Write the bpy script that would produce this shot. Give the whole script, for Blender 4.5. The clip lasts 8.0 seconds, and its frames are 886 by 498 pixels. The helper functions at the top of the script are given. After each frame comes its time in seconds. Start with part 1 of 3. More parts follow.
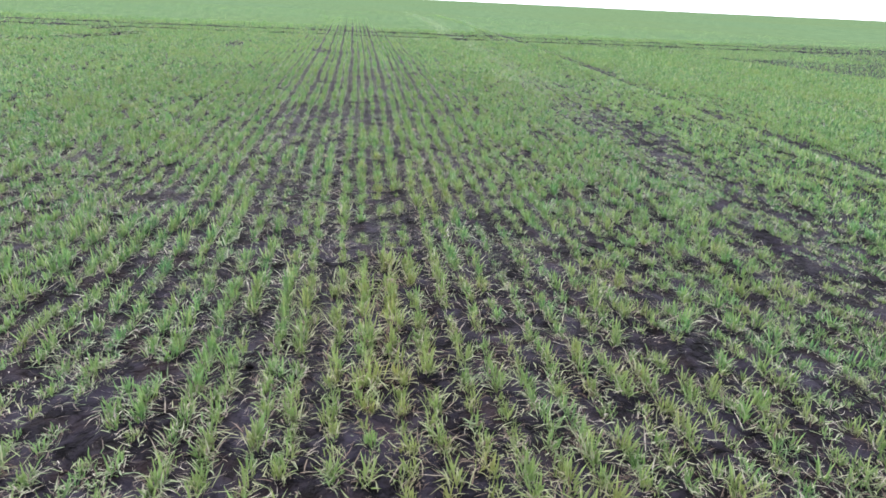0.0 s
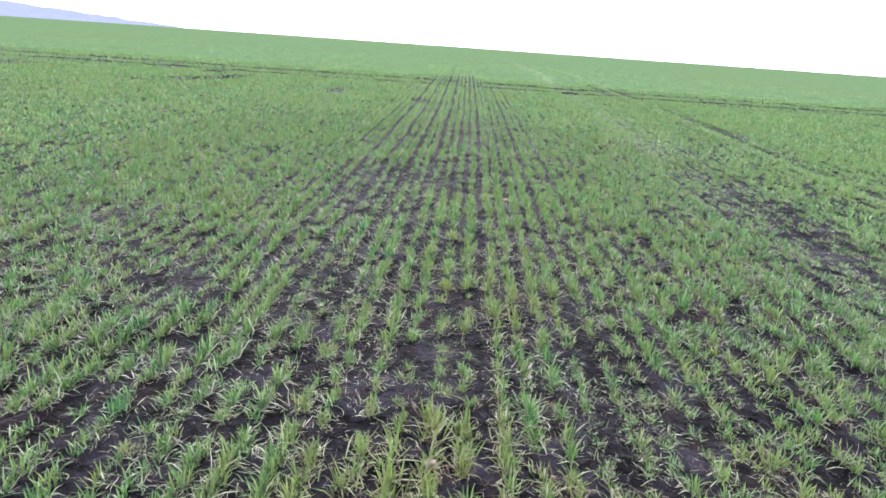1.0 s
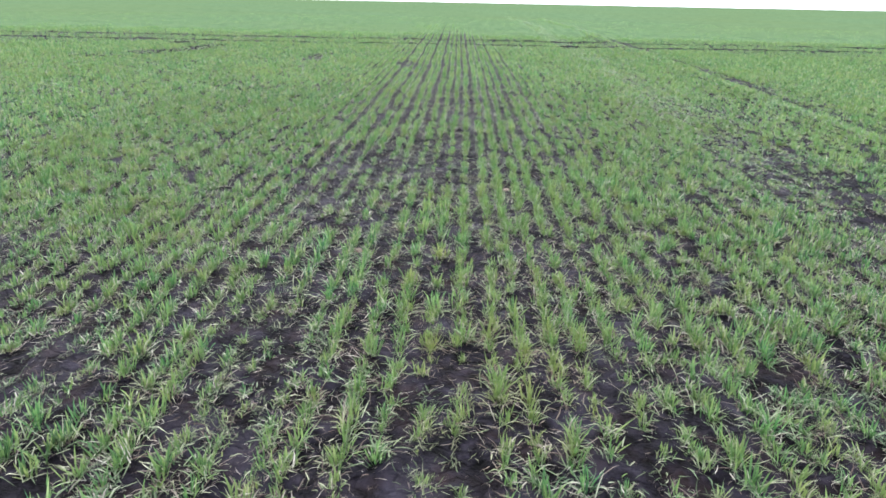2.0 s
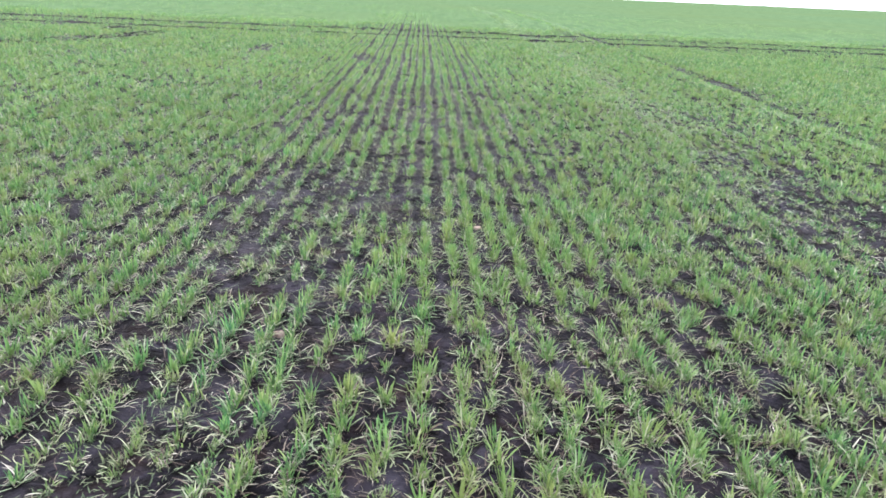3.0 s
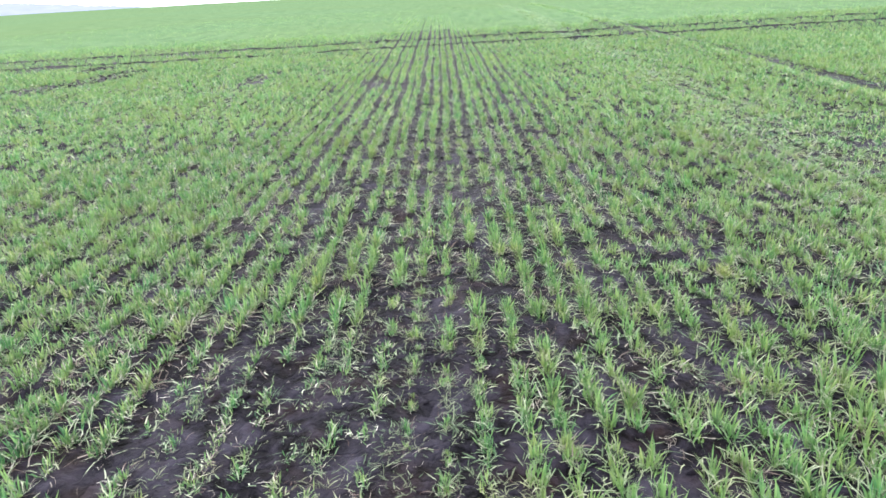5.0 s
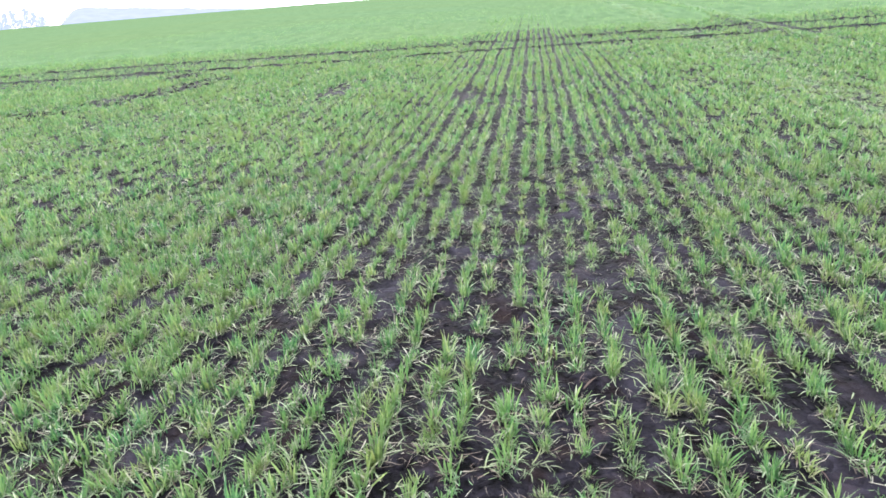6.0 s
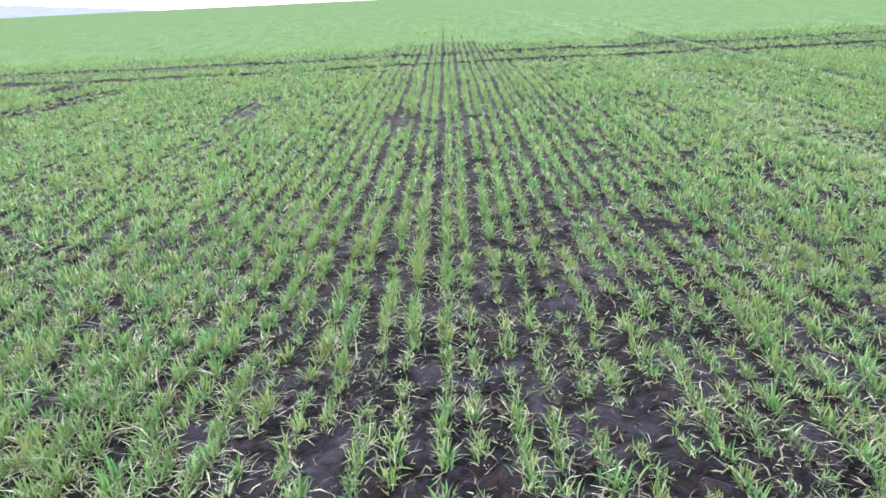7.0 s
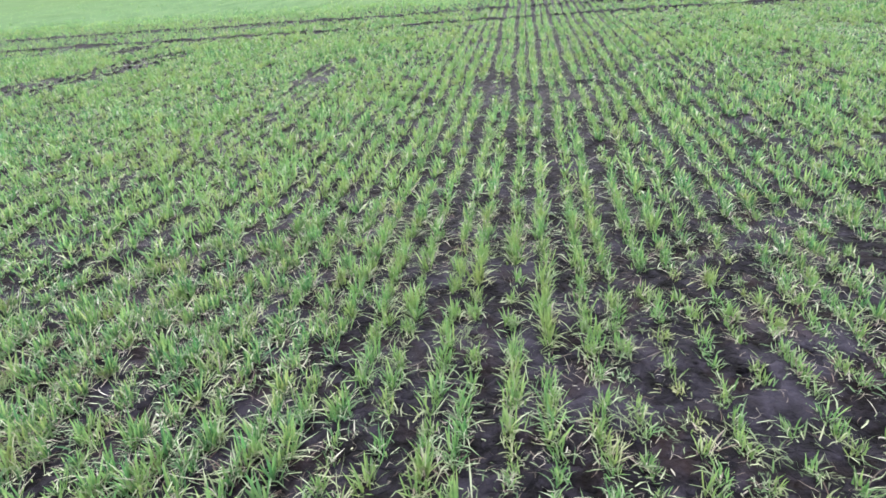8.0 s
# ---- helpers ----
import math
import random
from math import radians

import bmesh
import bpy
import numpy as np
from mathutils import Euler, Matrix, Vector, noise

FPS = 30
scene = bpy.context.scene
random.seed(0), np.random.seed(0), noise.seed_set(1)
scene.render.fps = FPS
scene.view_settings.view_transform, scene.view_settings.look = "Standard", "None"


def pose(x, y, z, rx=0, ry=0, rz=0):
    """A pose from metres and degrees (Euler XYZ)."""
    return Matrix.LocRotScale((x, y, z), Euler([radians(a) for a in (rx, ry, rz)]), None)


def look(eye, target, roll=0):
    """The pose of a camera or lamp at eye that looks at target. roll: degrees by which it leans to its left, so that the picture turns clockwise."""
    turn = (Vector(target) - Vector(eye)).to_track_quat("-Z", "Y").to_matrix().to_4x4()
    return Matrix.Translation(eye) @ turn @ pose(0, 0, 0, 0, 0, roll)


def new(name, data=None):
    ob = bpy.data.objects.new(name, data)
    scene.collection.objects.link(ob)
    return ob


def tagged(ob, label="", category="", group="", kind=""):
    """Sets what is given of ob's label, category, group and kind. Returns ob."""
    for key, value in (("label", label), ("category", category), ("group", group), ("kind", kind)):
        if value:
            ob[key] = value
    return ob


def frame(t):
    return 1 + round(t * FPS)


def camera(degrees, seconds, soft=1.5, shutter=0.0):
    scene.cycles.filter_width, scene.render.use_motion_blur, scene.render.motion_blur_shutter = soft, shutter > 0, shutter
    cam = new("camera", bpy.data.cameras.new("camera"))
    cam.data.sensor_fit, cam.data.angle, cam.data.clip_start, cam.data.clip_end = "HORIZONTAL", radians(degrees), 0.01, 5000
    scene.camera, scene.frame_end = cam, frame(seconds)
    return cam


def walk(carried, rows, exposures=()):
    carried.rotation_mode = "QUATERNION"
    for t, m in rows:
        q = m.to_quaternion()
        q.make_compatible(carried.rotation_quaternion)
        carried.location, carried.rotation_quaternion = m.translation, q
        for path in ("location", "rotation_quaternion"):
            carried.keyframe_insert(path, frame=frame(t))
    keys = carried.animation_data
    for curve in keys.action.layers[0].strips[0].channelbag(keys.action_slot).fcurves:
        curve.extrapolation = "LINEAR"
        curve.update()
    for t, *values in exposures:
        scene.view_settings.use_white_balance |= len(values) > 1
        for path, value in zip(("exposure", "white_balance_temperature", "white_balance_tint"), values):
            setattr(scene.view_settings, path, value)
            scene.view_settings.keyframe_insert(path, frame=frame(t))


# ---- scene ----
cam = camera(70.95, 8.0, soft=1.7)
PATH = [
    (0, (2.182, 0.040, 1.626), (2.463, 1.864, 0.857), 3.17),
    (0.2, (2.262, 0.288, 1.572), (2.570, 2.115, 0.817), 2.77),
    (0.3, (2.305, 0.421, 1.554), (2.622, 2.250, 0.810), 2.80),
    (0.5, (2.346, 0.687, 1.610), (2.645, 2.546, 0.936), 3.81),
    (0.7, (2.385, 0.935, 1.642), (2.515, 2.831, 1.021), 1.72),
    (0.8, (2.398, 1.087, 1.604), (2.446, 2.990, 0.990), 1.49),
    (1, (2.404, 1.393, 1.576), (2.376, 3.285, 0.927), 4.29),
    (1.2, (2.394, 1.670, 1.620), (2.355, 3.545, 0.925), 3.15),
    (1.3, (2.402, 1.762, 1.635), (2.354, 3.635, 0.934), 2.08),
    (1.5, (2.444, 2.000, 1.574), (2.401, 3.860, 0.839), 1.04),
    (1.7, (2.478, 2.294, 1.530), (2.431, 4.141, 0.764), 1.17),
    (2.8, (2.456, 3.533, 1.602), (2.533, 5.379, 0.837), 3.03),
    (3, (2.489, 3.802, 1.544), (2.582, 5.636, 0.751), 2.93),
    (3.2, (2.525, 4.098, 1.562), (2.627, 5.925, 0.755), 0.81),
    (3.3, (2.531, 4.191, 1.576), (2.622, 6.019, 0.770), -0.15),
    (3.5, (2.551, 4.422, 1.588), (2.584, 6.250, 0.776), -0.62),
    (3.7, (2.546, 4.702, 1.542), (2.586, 6.526, 0.723), 1.05),
    (3.8, (2.515, 4.898, 1.541), (2.612, 6.713, 0.707), 2.45),
    (4, (2.487, 5.159, 1.586), (2.644, 6.975, 0.762), 1.97),
    (4.2, (2.496, 5.397, 1.569), (2.672, 7.211, 0.746), 0.09),
    (4.3, (2.513, 5.504, 1.532), (2.692, 7.317, 0.707), -0.48),
    (4.5, (2.546, 5.823, 1.497), (2.748, 7.635, 0.675), 0.16),
    (4.7, (2.534, 6.093, 1.556), (2.652, 7.918, 0.748), -1.58),
    (5.8, (2.299, 7.653, 1.520), (2.045, 9.475, 0.735), -2.88),
    (6, (2.287, 7.945, 1.536), (1.990, 9.759, 0.748), -4.40),
    (6.2, (2.245, 8.169, 1.583), (1.920, 9.986, 0.813), -3.53),
    (6.3, (2.227, 8.253, 1.575), (1.889, 10.073, 0.818), -3.55),
    (6.5, (2.183, 8.508, 1.520), (1.894, 10.332, 0.753), -2.95),
    (6.7, (2.086, 8.786, 1.523), (1.997, 10.612, 0.711), -0.80),
    (6.8, (2.031, 8.921, 1.553), (1.957, 10.753, 0.753), -1.60),
    (7, (1.964, 9.149, 1.563), (1.927, 10.990, 0.781), -2.48),
    (7.2, (1.908, 9.392, 1.513), (1.860, 11.228, 0.722), -2.03),
    (7.3, (1.891, 9.488, 1.469), (1.814, 11.325, 0.682), -3.49),
    (7.5, (1.846, 9.785, 1.497), (1.697, 11.607, 0.685), -6.54),
    (7.7, (1.806, 9.971, 1.518), (1.613, 11.784, 0.697), -6.58),
    (7.8, (1.772, 10.065, 1.512), (1.546, 11.865, 0.669), -6.79),
    (8, (1.663, 10.279, 1.472), (1.398, 12.048, 0.578), -4.28),
]
walk(cam, [(t, look(eye, target, roll)) for t, eye, target, roll in PATH],
     [(0.0, 1.58, 6350, 15), (0.5, 1.7, 6250, 14), (1.5, 1.55, 6250, 12.5), (3.0, 1.8, 6350, 12), (4.5, 2.0, 6400, 11.5), (6.0, 1.96, 6350, 10.5), (8.0, 1.9, 6450, 10)])

# ---- light ----
world = bpy.data.worlds.new("overcast_sky")
scene.world = world
world.use_nodes = True
wn, wl = world.node_tree.nodes, world.node_tree.links
wn.clear()
sky = wn.new("ShaderNodeTexSky")
sky.sky_type, sky.sun_disc = "NISHITA", False
sky.sun_elevation, sky.sun_rotation = radians(38), radians(-25)
sky.air_density, sky.dust_density = 1.0, 4.0
cloud = wn.new("ShaderNodeMixRGB")
cloud.inputs[0].default_value = 0.86
cloud.inputs[2].default_value = (9.4, 9.9, 10.4, 1)
wl.new(sky.outputs[0], cloud.inputs[1])
back = wn.new("ShaderNodeBackground")
back.inputs[1].default_value = 0.13
wl.new(cloud.outputs[0], back.inputs[0])
wl.new(back.outputs[0], wn.new("ShaderNodeOutputWorld").inputs[0])

sun_data = bpy.data.lights.new("sun", "SUN")
sun_data.energy, sun_data.angle, sun_data.color = 1.0, radians(25), (1.0, 0.97, 0.92)
sun = new("sun", sun_data)
sun.matrix_world = look((0, 0, 60), (22, -48, 14))


# ---- materials ----
class Nodes:
    """A material's node tree, with short ways to add nodes."""

    def __init__(self, name):
        self.mat = bpy.data.materials.new(name)
        self.mat.use_nodes = True
        self.tree = self.mat.node_tree
        self.tree.nodes.clear()
        self.out = self.tree.nodes.new("ShaderNodeOutputMaterial")

    def add(self, kind, **values):
        node = self.tree.nodes.new("ShaderNode" + kind)
        for key, value in values.items():
            node.inputs[key.replace("_", " ")].default_value = value
        return node

    def link(self, a, b):
        self.tree.links.new(a, b)

    def noise(self, where, scale, detail=4.0, rough=0.55):
        node = self.add("TexNoise", Scale=scale, Detail=detail, Roughness=rough)
        self.link(where, node.inputs["Vector"])
        return node.outputs["Fac"]

    def ramp(self, fac, *stops):
        node = self.add("ValToRGB")
        while len(node.color_ramp.elements) < len(stops):
            node.color_ramp.elements.new(0.5)
        for element, (at, colour) in zip(node.color_ramp.elements, stops):
            element.position, element.color = at, (*colour, 1)
        self.link(fac, node.inputs[0])
        return node.outputs[0]

    def mix(self, fac, a, b, how="MIX"):
        node = self.add("MixRGB")
        node.blend_type = how
        for value, socket in ((fac, node.inputs[0]), (a, node.inputs[1]), (b, node.inputs[2])):
            if isinstance(value, (int, float)):
                socket.default_value = value
            elif isinstance(value, tuple):
                socket.default_value = (*value, 1)
            else:
                self.link(value, socket)
        return node.outputs[0]

    def maths(self, how, a, b):
        node = self.add("Math")
        node.operation = how
        for value, socket in ((a, node.inputs[0]), (b, node.inputs[1])):
            if isinstance(value, (int, float)):
                socket.default_value = value
            else:
                self.link(value, socket)
        return node.outputs[0]


def soil_material():
    n = Nodes("moist_black_soil")
    where = n.add("NewGeometry").outputs["Position"]
    damp = n.noise(where, 1.3, 3)
    grain = n.noise(where, 60, 6, 0.65)
    crumb = n.noise(where, 16, 5, 0.6)
    # pits of the crumb relief are painted darker, standing in for their shade
    base = n.ramp(crumb, (0.37, (0.0012, 0.0010, 0.0016)), (0.5, (0.0078, 0.0067, 0.0099)), (0.70, (0.0240, 0.0208, 0.0298)))
    crust = n.ramp(n.noise(where, 3.2, 3), (0.50, (0, 0, 0)), (0.62, (0.72, 0.72, 0.72)))
    base = n.mix(crust, base, (0.0320, 0.0282, 0.0405))
    warm = n.mix(n.ramp(n.noise(where, 5, 3), (0.5, (0, 0, 0)), (0.74, (0.50, 0.50, 0.50))), base, (0.030, 0.0180, 0.0180))
    colour = n.mix(n.ramp(grain, (0.55, (0, 0, 0)), (0.8, (0.5, 0.5, 0.5))), warm, (0.034, 0.029, 0.032))
    warp = n.add("VectorMath")
    warp.operation = "MULTIPLY_ADD"
    bend = n.add("TexNoise", Scale=14.0, Detail=3.0)
    n.link(where, bend.inputs["Vector"])
    n.link(bend.outputs["Color"], warp.inputs[0])
    warp.inputs[1].default_value = (0.09, 0.09, 0.09)
    n.link(where, warp.inputs[2])
    clod = n.add("TexVoronoi", Scale=13.0)
    crack = n.add("TexVoronoi", Scale=13.0)
    crack.feature = "DISTANCE_TO_EDGE"
    for cells in (clod, crack):
        n.link(warp.outputs[0], cells.inputs["Vector"])
    split = n.ramp(crack.outputs["Distance"], (0.0, (0, 0, 0)), (0.16, (1, 1, 1)))
    own = n.add("HueSaturation")
    n.link(n.maths("ADD", n.maths("MULTIPLY", clod.outputs["Color"], 0.7), 0.45), own.inputs["Value"])
    n.link(colour, own.inputs["Color"])
    colour = own.outputs[0]
    bump = n.add("Bump", Strength=1.0, Distance=0.027)
    n.link(n.maths("ADD", n.maths("ADD", n.maths("MULTIPLY", crumb, 0.9), n.maths("MULTIPLY", split, 0.30)), n.maths("MULTIPLY", grain, 0.3)), bump.inputs["Height"])
    shade = n.add("BsdfPrincipled")
    n.link(colour, shade.inputs["Base Color"])
    n.link(n.ramp(damp, (0.3, (0.6, 0.6, 0.6)), (0.7, (0.9, 0.9, 0.9))), shade.inputs["Roughness"])
    shade.inputs["Specular IOR Level"].default_value = 0.05
    n.link(bump.outputs[0], shade.inputs["Normal"])
    n.link(shade.outputs[0], n.out.inputs[0])
    return n.mat


def leaf_material(name, stops, patch, tuft, yellowed, through_light=0.35, rough=0.42, swing=0.18):
    """Thin leaves: each blade has its own shade, drifting with broad patches of the field."""
    n = Nodes(name)
    geometry = n.add("NewGeometry")
    own = geometry.outputs["Random Per Island"]
    broad = n.noise(geometry.outputs["Position"], 0.45, 3)
    fine = n.noise(geometry.outputs["Position"], 45, 2)
    pick = n.maths("ADD", n.maths("MULTIPLY", own, 0.62), n.maths("MULTIPLY", fine, 0.38))
    colour = n.ramp(pick, *stops)
    colour = n.mix(n.ramp(broad, (0.42, (0, 0, 0)), (0.66, (0.6, 0.6, 0.6))), colour, patch)
    colour = n.mix(n.ramp(n.noise(geometry.outputs["Position"], 6.5, 2), (0.50, (0, 0, 0)), (0.70, (0.75, 0.75, 0.75))), colour, tuft)
    along = n.add("SeparateXYZ")
    n.link(geometry.outputs["Position"], along.inputs[0])
    starved = n.maths("ADD", n.maths("MULTIPLY", along.outputs["Y"], 0.05), n.maths("MULTIPLY", n.noise(geometry.outputs["Position"], 1.1, 3), 0.9))
    aside = n.maths("ABSOLUTE", n.maths("SUBTRACT", along.outputs["X"], 2.6), 0.0)
    starved = n.maths("ADD", starved, n.maths("MULTIPLY", aside, 0.14))
    colour = n.mix(n.ramp(starved, (0.45, (0.62, 0.62, 0.62)), (0.86, (0, 0, 0))), colour, yellowed)
    thing = n.add("ObjectInfo").outputs["Random"]
    tint = n.add("HueSaturation")
    n.link(n.maths("ADD", n.maths("MULTIPLY", thing, 0.2), 0.9), tint.inputs["Value"])
    hue = n.noise(geometry.outputs["Position"], 5.2, 3)
    n.link(n.maths("ADD", n.maths("MULTIPLY", hue, swing), 0.5 - swing / 2), tint.inputs["Hue"])
    n.link(colour, tint.inputs["Color"])
    shade = n.add("BsdfPrincipled", Roughness=rough)
    shade.inputs["Specular IOR Level"].default_value = 0.22
    n.link(tint.outputs[0], shade.inputs["Base Color"])
    clear = n.add("BsdfTranslucent")
    n.link(tint.outputs[0], clear.inputs[0])
    both = n.add("MixShader", Fac=through_light)
    n.link(shade.outputs[0], both.inputs[1])
    n.link(clear.outputs[0], both.inputs[2])
    n.link(both.outputs[0], n.out.inputs[0])
    return n.mat


def canopy_material():
    n = Nodes("distant_wheat_canopy")
    where = n.add("NewGeometry").outputs["Position"]
    stretch = n.add("Mapping")
    stretch.inputs["Scale"].default_value = (1.0, 0.25, 1.0)
    n.link(where, stretch.inputs["Vector"])
    tuft = n.noise(stretch.outputs[0], 3.0, 5, 0.65)
    broad = n.noise(where, 0.06, 4)
    colour = n.ramp(tuft, (0.3, (0.050, 0.084, 0.042)), (0.5, (0.072, 0.114, 0.060)), (0.7, (0.094, 0.140, 0.074)))
    colour = n.mix(n.ramp(broad, (0.4, (0, 0, 0)), (0.7, (0.5, 0.5, 0.5))), colour, (0.080, 0.110, 0.047))
    bump = n.add("Bump", Strength=0.25, Distance=0.05)
    n.link(tuft, bump.inputs["Height"])
    shade = n.add("BsdfPrincipled", Roughness=0.7)
    shade.inputs["Specular IOR Level"].default_value = 0.0
    n.link(colour, shade.inputs["Base Color"])
    n.link(bump.outputs[0], shade.inputs["Normal"])
    n.link(shade.outputs[0], n.out.inputs[0])
    return n.mat


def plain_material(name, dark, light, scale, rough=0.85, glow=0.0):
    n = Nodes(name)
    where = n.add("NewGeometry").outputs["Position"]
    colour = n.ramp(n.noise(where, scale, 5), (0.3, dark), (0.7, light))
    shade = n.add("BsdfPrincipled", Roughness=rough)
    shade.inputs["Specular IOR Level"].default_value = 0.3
    # with a glow, the colour is emitted to stand in for distance haze
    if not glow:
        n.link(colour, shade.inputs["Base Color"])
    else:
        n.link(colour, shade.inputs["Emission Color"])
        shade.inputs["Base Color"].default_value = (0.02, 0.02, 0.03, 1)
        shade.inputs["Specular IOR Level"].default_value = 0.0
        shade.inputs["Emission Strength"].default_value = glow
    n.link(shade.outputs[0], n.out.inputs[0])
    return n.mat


SOIL = soil_material()
GREEN = leaf_material("green_wheat_leaf",
                      ((0.14, (0.018, 0.056, 0.023)), (0.34, (0.054, 0.142, 0.055)), (0.58, (0.121, 0.236, 0.075)), (0.78, (0.229, 0.328, 0.115)), (0.92, (0.420, 0.450, 0.265))),
                      (0.147, 0.230, 0.069), (0.172, 0.240, 0.080), (0.186, 0.200, 0.060))
FADING = leaf_material("fading_wheat_leaf",
                       ((0.15, (0.032, 0.060, 0.030)), (0.38, (0.090, 0.136, 0.071)), (0.58, (0.175, 0.216, 0.128)), (0.77, (0.380, 0.395, 0.285))),
                       (0.130, 0.178, 0.078), (0.225, 0.238, 0.128), (0.205, 0.200, 0.096), 0.25, 0.45)
DULL = leaf_material("stunted_wheat_leaf",
                     ((0.15, (0.022, 0.042, 0.022)), (0.40, (0.056, 0.090, 0.046)), (0.62, (0.105, 0.140, 0.076)), (0.85, (0.215, 0.225, 0.155))),
                     (0.085, 0.118, 0.052), (0.110, 0.108, 0.066), (0.120, 0.112, 0.055), 0.25, 0.5)
DRY = leaf_material("withered_wheat_leaf",
                    ((0.22, (0.026, 0.017, 0.016)), (0.40, (0.066, 0.046, 0.041)), (0.54, (0.150, 0.122, 0.102)), (0.66, (0.275, 0.250, 0.212)), (0.82, (0.470, 0.445, 0.390))),
                    (0.150, 0.128, 0.100), (0.070, 0.036, 0.030), (0.125, 0.088, 0.056), 0.12, 0.6, 0.06)
CANOPY = canopy_material()
STONE = plain_material("pale_stone", (0.090, 0.058, 0.050), (0.330, 0.245, 0.220), 38)
# distance haze put into the colour: pale blue that glows by itself
HILL = plain_material("far_hill_glowing_haze", (0.158, 0.184, 0.255), (0.198, 0.222, 0.292), 0.045, 1.0, 1.0)
FAR_TREES = plain_material("far_trees_glowing_haze", (0.150, 0.178, 0.255), (0.205, 0.232, 0.305), 0.12, 1.0, 1.0)

# ---- the lie of the land ----
PAIR, PHASE, HALF_GAP = 0.2885, 2.135, 0.080
rng = np.random.default_rng(7)


def value_noise(x, y, seed):
    """Smooth noise from -1 to 1 over the plane, one lattice cell a unit."""
    xi, yi = np.floor(x), np.floor(y)
    u, v = x - xi, y - yi
    u, v = u * u * (3 - 2 * u), v * v * (3 - 2 * v)

    def corner(a, b):
        h = np.sin(a * 127.1 + b * 311.7 + seed * 74.7) * 43758.5453
        return 2 * (h - np.floor(h)) - 1

    low = corner(xi, yi) * (1 - u) + corner(xi + 1, yi) * u
    high = corner(xi, yi + 1) * (1 - u) + corner(xi + 1, yi + 1) * u
    return low * (1 - v) + high * v


def smooth(x):
    x = np.clip(x, 0, 1)
    return x * x * (3 - 2 * x)


def terrain(x, y):
    """Level near the path, swelling to a crest about 150 m off and sinking into a valley past it."""
    r = np.hypot(x - 2.2, y - 5) + 1e-6
    az = np.clip(np.arctan2(x - 2.2, y - 5) - 0.211, -0.62, 0.75)
    crest = 1.53 + 150 * np.radians(-0.93 + 0.567 * az + 0.466 * az * az)
    z = crest * smooth((r - 20) / 130)
    return z - 0.00022 * np.maximum(r - 150, 0) ** 2 / (1 + 0.006 * np.maximum(r - 150, 0))


def track_lines(x):
    """The two wheel tracks of a tractor that crossed the rows: y at x."""
    sway = 0.12 * np.sin(x * 0.55) + 0.06 * np.sin(x * 1.7 + 1)
    return 22.75 + 0.09 * x + sway, 24.75 + 0.085 * x + sway


def in_track(x, y):
    deep = 0
    for n, line in enumerate(track_lines(x)):
        broken = smooth((1.30, 0.98)[n] + 0.8 * value_noise(x * 0.5, x * 0 + n * 9.0, 3) + 0.7 * value_noise(x * 2.4, x * 0 + n * 5.0, 4))
        deep = np.maximum(deep, broken * smooth(((0.200, 0.165)[n] + 0.05 * value_noise(x * 3.3, y * 0 + n * 4.0, 6) - np.abs(y - line)) / 0.07))
    return deep


def row_drift(y):
    """The drilled rows bend slightly across as they run on."""
    return -0.121 * (1 - smooth((y - 4) / 11))


def tramline(y):
    """The two old wheel marks of the tramline that follows the rows: x at y."""
    sway = 0.10 * np.sin(y * 0.4)
    far = np.minimum(y, 30)
    return 5.72 + 0.014 * (far - 8) + sway, 7.80 + 0.020 * (far - 8) + 0.5 * sway


def pressed(x, y):
    """How much the wheat is pressed down by the tramline, 0 to 1."""
    inner, outer = tramline(y)
    ragged = 0.14 * value_noise(x * 1.6, y * 1.1, 17)
    wide = 0.42 + 0.22 * smooth((9 - np.abs(y - 7.5) * 2.2) / 5) + ragged
    return np.maximum(smooth((wide - np.abs(x - inner)) / 0.3), 0.55 * smooth((0.30 + ragged - np.abs(x - outer)) / 0.2))


def ground_z(x, y):
    z = terrain(x, y)
    near = smooth((26 - np.hypot(x - 2.2, y - 5)) / 12)
    z = z + near * (0.012 * value_noise(x * 3.1, y * 2.2, 1) + 0.010 * value_noise(x * 8, y * 8, 2) + 0.010 * value_noise(x * 15, y * 15, 5))
    z = z + near * 0.008 * -np.cos((x - row_drift(y) - PHASE) / PAIR * 2 * math.pi)
    inner, outer = tramline(y)
    z = z + 0.05 * np.exp(-((x - outer + 0.42) / 0.25) ** 2) - 0.03 * np.exp(-((x - outer) / 0.25) ** 2) - 0.03 * np.exp(-((x - inner) / 0.4) ** 2)
    return z


# ---- thin patches in the stand: x, y, half width, half length, how bare ----
PATCHES = []


def bare(*patch):
    PATCHES.append(patch)


bare(1.90, 8.47, 0.58, 0.93, 0.60)
bare(1.63, 5.04, 0.32, 0.59, 0.75)
bare(0.74, 4.83, 0.24, 0.47, 0.60)
bare(2.42, 4.65, 0.23, 0.34, 0.60)
bare(3.21, 5.03, 0.17, 0.23, 0.60)
bare(3.17, 4.00, 0.33, 0.31, 0.75)
bare(5.68, 7.76, 0.50, 1.07, 0.32)
bare(5.10, 6.15, 0.34, 0.55, 0.50)
bare(3.91, 5.97, 0.12, 0.26, 0.70)
bare(4.12, 4.77, 0.29, 0.34, 0.50)
bare(-0.55, 6.18, 0.30, 0.38, 0.70)
bare(2.59, 12.48, 0.24, 1.22, 0.28)
bare(1.74, 8.29, 0.44, 0.73, 0.58)
bare(1.54, 7.10, 0.37, 0.39, 0.75)
bare(2.40, 8.75, 0.22, 0.95, 0.55)
